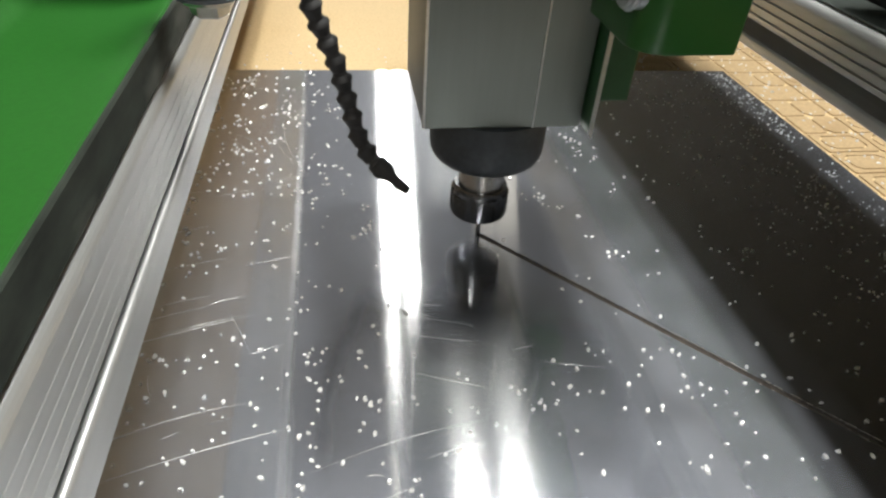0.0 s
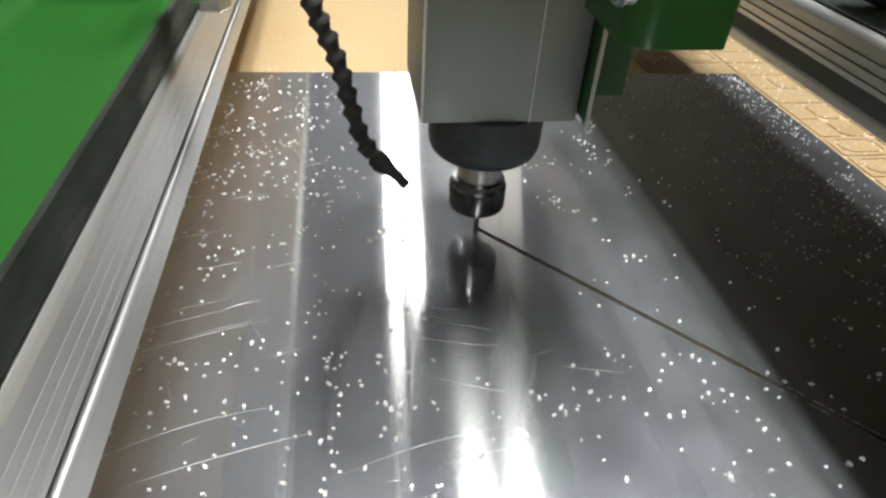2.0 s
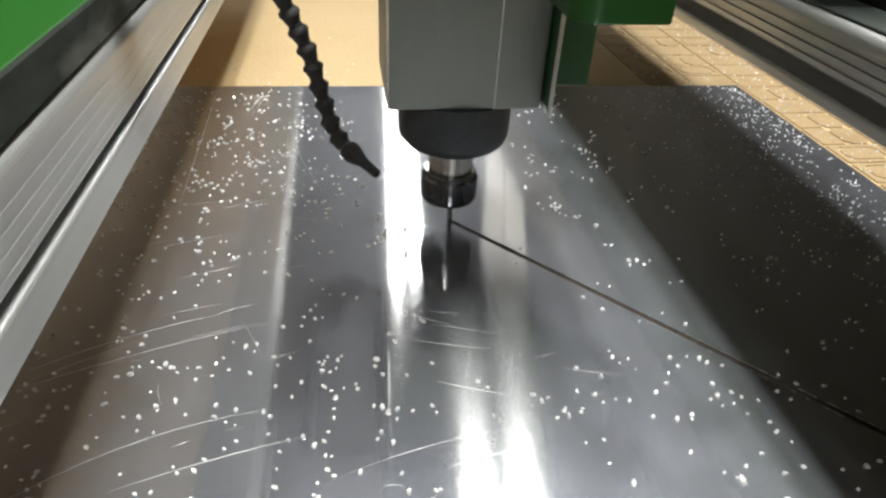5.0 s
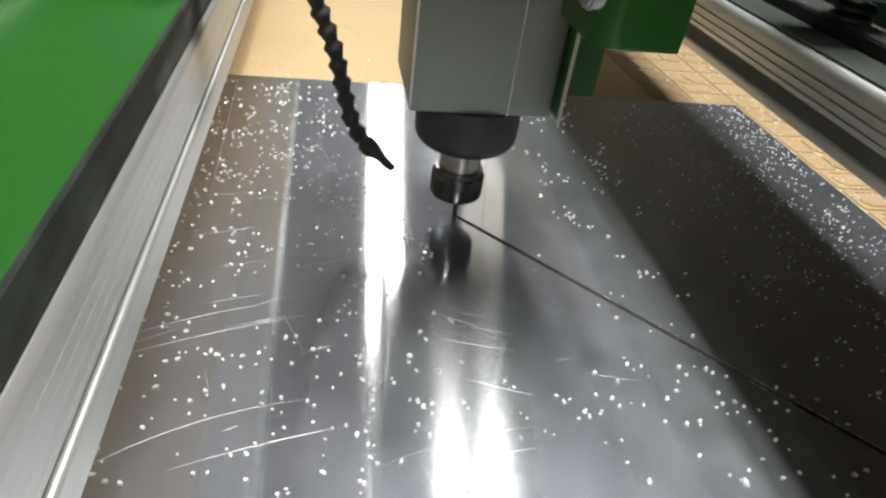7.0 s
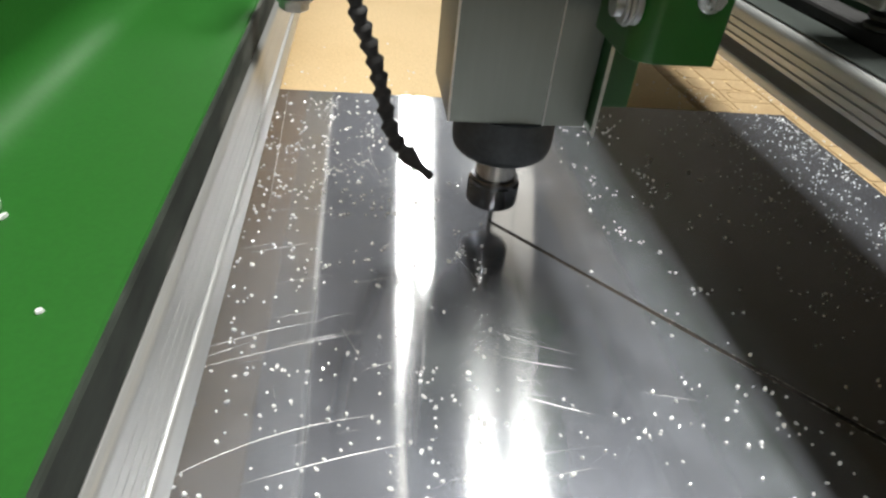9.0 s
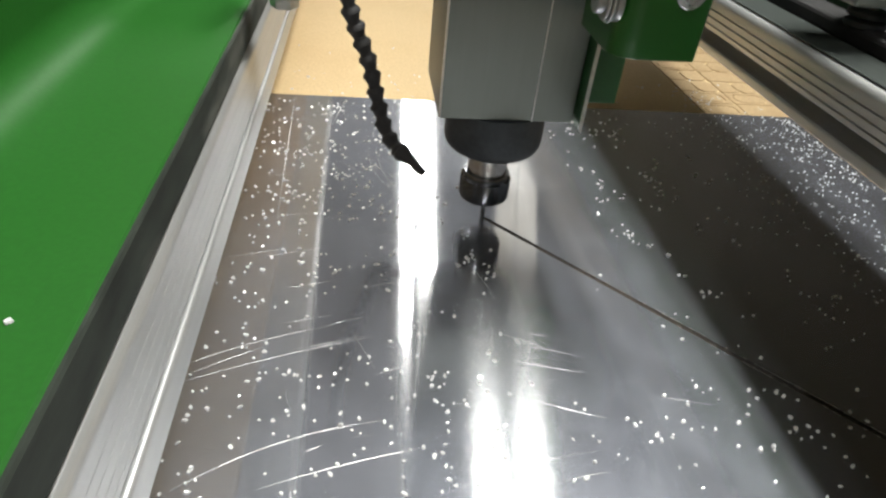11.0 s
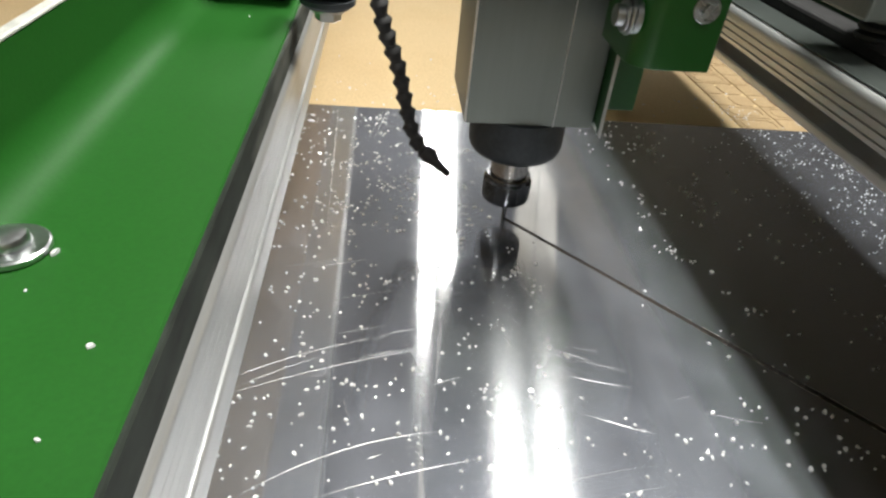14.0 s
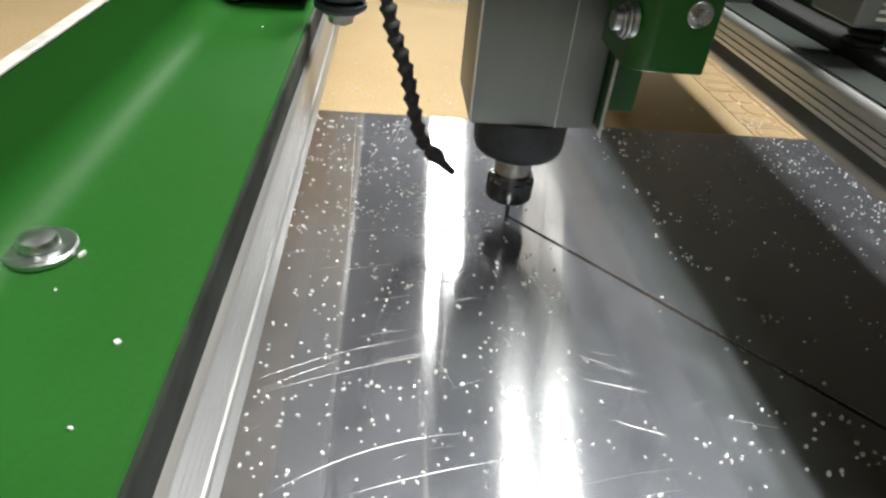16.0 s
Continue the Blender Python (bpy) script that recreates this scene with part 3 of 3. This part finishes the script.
part("nozzle", lathe([(0.0, 0.0), (0.0046, 0.0), (0.0057, 0.0020), (0.0052, LEN * 0.22), (0.0030, LEN * 0.50), (0.0025, LEN), (0.0013, LEN), (0.0013, LEN * 0.8), (0.0, LEN * 0.8)], 24, m), M_PLASTIC, hose, "narrow black nozzle", True)

# ---- scratches in the sheet ----
rng = random.Random(11)


def scratch(bm, a, b, w=0.00035, bend=0.0, n=8):
    a, b = Vector(a), Vector(b)
    d = b - a
    q = Vector((-d.y, d.x)).normalized()
    prev = None
    for k in range(n + 1):
        u = k / n
        p = a + d * u + q * bend * 4 * u * (1 - u)
        h = w * (0.25 + 0.75 * math.sin(math.pi * min(1, max(0, u)))) * 0.5
        cur = (bm.verts.new((*(p + q * h), 0.00003)), bm.verts.new((*p, 0.00008)), bm.verts.new((*(p - q * h), 0.00003)))
        if prev:
            bm.faces.new((prev[0], cur[0], cur[1], prev[1]))
            bm.faces.new((prev[1], cur[1], cur[2], prev[2]))
        prev = cur


bm = bmesh.new()
for a, b, w, bend in (((-0.218, -0.080), (-0.144, -0.050), 5, 0.0032), ((-0.216, -0.089), (-0.121, -0.058), 5, 0.0022), ((-0.215, -0.086), (-0.173, -0.063), 3, 0.0007),
                      ((-0.202, -0.142), (-0.118, -0.111), 6, 0.0060), ((-0.170, -0.143), (-0.103, -0.126), 6, 0.0013), ((-0.196, -0.139), (-0.160, -0.121), 3, 0.0021),
                      ((-0.186, 0.008), (-0.153, 0.018), 6, 0.0001), ((-0.152, -0.126), (-0.145, -0.123), 4, -0.0001), ((-0.054, -0.058), (-0.035, -0.067), 4, -0.0002),
                      ((-0.044, -0.066), (-0.016, -0.075), 3, 0.0004), ((-0.054, -0.076), (-0.019, -0.085), 5, -0.0004), ((-0.047, -0.102), (-0.017, -0.113), 5, -0.0004),
                      ((-0.171, -0.049), (-0.144, -0.042), 3, 0.0004), ((-0.162, -0.067), (-0.124, -0.057), 3, 0.0002), ((-0.147, -0.051), (-0.126, -0.044), 3, 0.0015),
                      ((-0.154, 0.185), (-0.143, 0.242), 7, 0.0), ((-0.158, 0.185), (-0.147, 0.240), 5, 0.0),
                      ((-0.187, 0.243), (-0.182, 0.047), 7, 0.0), ((-0.155, 0.126), (-0.135, 0.101), 4, 0.0), ((-0.150, 0.130), (-0.130, 0.108), 4, 0.002),
                      ((-0.19, 0.05), (-0.15, 0.058), 3, 0.0), ((-0.17, -0.02), (-0.14, -0.012), 4, 0.0), ((-0.13, -0.02), (-0.10, -0.012), 3, 0.0),
                      ((-0.118, 0.16), (-0.098, 0.07), 4, -0.006), ((-0.124, 0.15), (-0.104, 0.08), 3, -0.006), ((-0.095, -0.148), (-0.02, -0.13), 3, 0.003)):
    scratch(bm, a, b, w * 0.00007, bend)
for _ in range(40):
    x, y = rng.uniform(-0.24, 0.02), rng.uniform(-0.2, 0.22)
    a = rng.choice((0.25, 0.3, 0.2, -0.2, 1.9)) + rng.uniform(-0.08, 0.08)
    s = rng.uniform(0.008, 0.035)
    scratch(bm, (x, y), (x + s * math.cos(a), y + s * math.sin(a)), rng.uniform(0.00012, 0.0003), rng.uniform(-0.001, 0.001), 4)
tagged(part("scratches", bm, M_SCRATCH), "fine bright scratches on the aluminium sheet", "scratches", kind="stuff")

# ---- metal chips ----
rng = random.Random(7)


def flakes(places, z):
    """Small curled slivers, each an uneven lump with a turned-up edge."""
    verts, faces = [], []
    for x, y, r in places:
        n = rng.choice((5, 6))
        turn, tilt, way = rng.uniform(0, 6.28), rng.uniform(0.0, 0.6), rng.uniform(0, 6.28)
        long = rng.uniform(1.0, 1.7)
        base = len(verts)
        h = r * rng.uniform(0.35, 0.8)
        for lev in (0, 1):
            for k in range(n):
                a = 2 * math.pi * k / n
                u, v = r * math.cos(a) * long * rng.uniform(0.75, 1.1), r * math.sin(a) * rng.uniform(0.7, 1.1)
                if lev:
                    u, v = u * 0.75, v * 0.75
                px, py = u * math.cos(turn) - v * math.sin(turn), u * math.sin(turn) + v * math.cos(turn)
                lift_z = max(0.0, math.cos(a - way)) * r * tilt
                verts.append((x + px, y + py, z + (h if lev else 0.00003) + lift_z * (0.4 + lev)))
        verts.append((x, y, z + h * rng.uniform(0.6, 1.2)))
        for k in range(n):
            j = (k + 1) % n
            faces += [(base + k, base + j, base + n + j, base + n + k), (base + n + k, base + n + j, base + 2 * n)]
    return verts, faces


def chips(name, places, z, label):
    me = bpy.data.meshes.new(name)
    verts, faces = flakes(places, z)
    me.from_pydata(verts, [], faces)
    me.materials.append(M_CHIP)
    return tagged(new(name, me), label, "metal chips", kind="stuff")


def off_cut(x, y, gap=0.004):
    return abs((Vector((x, y)) - END).dot(SIDE)) > gap


places = []


def scatter(n, x0, x1, y0, y1, clump=0.35, r0=0.0006, r1=0.00115, fade=None):
    made, last = 0, None
    while made < n:
        if last and rng.random() < clump:
            x, y = last[0] + rng.gauss(0, 0.004), last[1] + rng.gauss(0, 0.004)
        else:
            x, y = rng.uniform(x0, x1), rng.uniform(y0, y1)
        if fade and rng.random() > fade(x, y):
            continue
        if x > SHEET_R - 0.002 or y > back_edge(x) - 0.002 or not off_cut(x, y):
            continue
        places.append((x, y, rng.uniform(r0, r1)))
        last, made = (x, y), made + 1


scatter(470, -0.25, -0.085, -0.2, 0.24, 0.22)
scatter(90, -0.24, -0.09, -0.19, 0.02, 0.15)
scatter(300, -0.24, -0.075, 0.04, 0.24, 0.35)
scatter(70, -0.10, -0.045, -0.2, 0.1, 0.4)
scatter(75, -0.09, 0.06, -0.2, -0.095, 0.35)
scatter(120, 0.03, 0.11, 0.03, 0.24, 0.5)
scatter(70, 0.02, 0.16, -0.2, -0.09, 0.4)
scatter(900, 0.12, 0.285, -0.12, 0.243, 0.35, 0.0004, 0.0008, fade=lambda x, y: 0.12 + 0.88 * max(0, (x - 0.12) / 0.17) ** 1.5)
scatter(40, 0.06, 0.2, -0.05, 0.12, 0.4)
d = 0.02
while d < 0.36:
    for s in (-1, 1):
        if rng.random() < 0.22:
            p = END - Vector((GX, GY)) * (d + 0.09) + SIDE * s * rng.uniform(0.0045, 0.010)
            places.append((p.x, p.y, rng.uniform(0.0006, 0.0011)))
    d += 0.006
chips("metal_chips", places, 0.0, "bright aluminium chips strewn over the sheet")
places_bed = []
for _ in range(420):
    places_bed.append((rng.uniform(0.293, 0.40), rng.uniform(-0.1, 0.45), rng.uniform(0.0006, 0.0012)))
for _ in range(70):
    x = rng.uniform(-0.22, 0.28)
    places_bed.append((x, back_edge(x) + abs(rng.gauss(0, 0.06)) + 0.003, rng.uniform(0.0006, 0.0012)))
for _ in range(34):
    places_bed.append((rng.gauss(0.207, 0.010), rng.gauss(0.279, 0.012), rng.uniform(0.0005, 0.0011)))
places_bed = [q for q in places_bed if q[0] > SHEET_R + 0.003 or q[1] > back_edge(q[0]) + 0.003]
chips("bed_chips", places_bed, BED_Z, "bright aluminium chips strewn over the fibreboard")

# a few chips that lie on the green angle and travel with it
CHIPS_ON_ANGLE = []
for x, y, r in ((-0.1466, -0.1931, 0.0009), (-0.1597, -0.1449, 0.0006), (-0.1315, -0.2173, 0.0006), (-0.1318, -0.2351, 0.0004), (-0.1383, -0.0384, 0.0004), (-0.1602, -0.0809, 0.0003), (-0.1470, -0.2040, 0.0003)):
    me = bpy.data.meshes.new("metal_chip")
    verts, faces = flakes([(0, 0, r)], 0.0)
    me.from_pydata(verts, [], faces)
    me.materials.append(M_CHIP)
    ob = tagged(new("metal_chip", me), "small aluminium chip lying on the green angle", "metal chip", "chips on the angle")
    CHIPS_ON_ANGLE.append((ob, x, y, 0.1583))

# ---- engraved fibreboard: raised panels between the cut lines ----


def chamfered(x0, x1, y0, y1, c):
    return [(x0 + c, y0), (x1 - c, y0), (x1, y0 + c), (x1, y1 - c), (x1 - c, y1), (x0 + c, y1), (x0, y1 - c), (x0, y0 + c)]


def slab(outer, inner, z0, z1):
    """A flat panel, or a ring where an inner outline is given."""
    bm = bmesh.new()
    o0, o1 = [bm.verts.new((x, y, z0)) for x, y in outer], [bm.verts.new((x, y, z1)) for x, y in outer]
    n = len(outer)
    for i in range(n):
        bm.faces.new((o0[i], o0[(i + 1) % n], o1[(i + 1) % n], o1[i]))
    if inner:
        i0, i1 = [bm.verts.new((x, y, z0)) for x, y in inner], [bm.verts.new((x, y, z1)) for x, y in inner]
        for i in range(n):
            j = (i + 1) % n
            bm.faces.new((i0[i], i1[i], i1[j], i0[j]))
            bm.faces.new((o1[i], o1[j], i1[j], i1[i]))
    else:
        bm.faces.new(o1)
    return bm


board = bpy.data.objects["spoilboard"]
Z0, Z1 = 0.85 + BED_Z - 0.0012, 0.85 + BED_Z
CUT = 0.0008
CW, CH = 0.046, 0.031
ring_big = finish(slab(chamfered(CUT, CW - CUT, CUT, CH - CUT, 0.0015), chamfered(0.0055, CW - 0.0055, 0.005, CH - 0.005, 0.005), 0, 0.0012), "panel", M_MDFDIM)
core = finish(slab(chamfered(0.0068, CW - 0.0068, 0.0063, CH - 0.0063, 0.0046), None, 0, 0.0012), "panel", M_MDFDIM)
plain = finish(slab(chamfered(CUT, CW - CUT, CUT, CH - CUT, 0.001), None, 0, 0.0012), "panel", M_MDFDIM)
half_a = finish(slab(chamfered(CUT, CW * 0.45, CUT, CH - CUT, 0.001), None, 0, 0.0012), "panel", M_MDFDIM)
half_b = finish(slab(chamfered(CW * 0.45 + 2 * CUT, CW - CUT, CUT, CH - CUT, 0.006), None, 0, 0.0012), "panel", M_MDFDIM)
rng = random.Random(3)
PX0, PX1, PY0 = 0.20, 0.20 + 5 * CW, -0.13
for i in range(5):
    for j in range(25):
        x, y = PX0 + i * CW, PY0 + j * CH
        if x + CW < SHEET_R and y + CH < 0.235 or y + CH > END_Y:
            continue
        kind = rng.random()
        for me in ((ring_big, core) if kind < 0.55 else (half_a, half_b) if kind < 0.8 else (plain,)):
            ob = new("panel", me)
            ob.parent = board
            ob.location = (x, y, Z0)
top_y = PY0 + 25 * CH
for x0, x1, y0, y1 in ((-0.75, PX0 - CUT, -0.9, END_Y), (PX1 + CUT, 0.75, -0.9, END_Y), (PX0 + CUT, PX1 - CUT, -0.9, PY0 - CUT), (PX0 + CUT, PX1 - CUT, top_y + CUT, END_Y)):
    part("panel", slab([(x0, y0), (x1, y0), (x1, y1), (x0, y1)], None, Z0, Z1), M_MDF, board)


# ---- what moves ----
def motions():
    times = [k * 0.5 for k in range(33)]
    walk(gantry, [(t, pose(VX * t, 0, 0)) for t in times])
    walk(car, [(t, pose(VX * t, VY * t, 0)) for t in times])
    walk(uncut, [(t, pose(VX * t, VY * t, 0)) for t in times])
    for ob, x, y, z in CHIPS_ON_ANGLE:
        walk(ob, [(t, pose(x + VX * t, y, z)) for t in times])


motions()
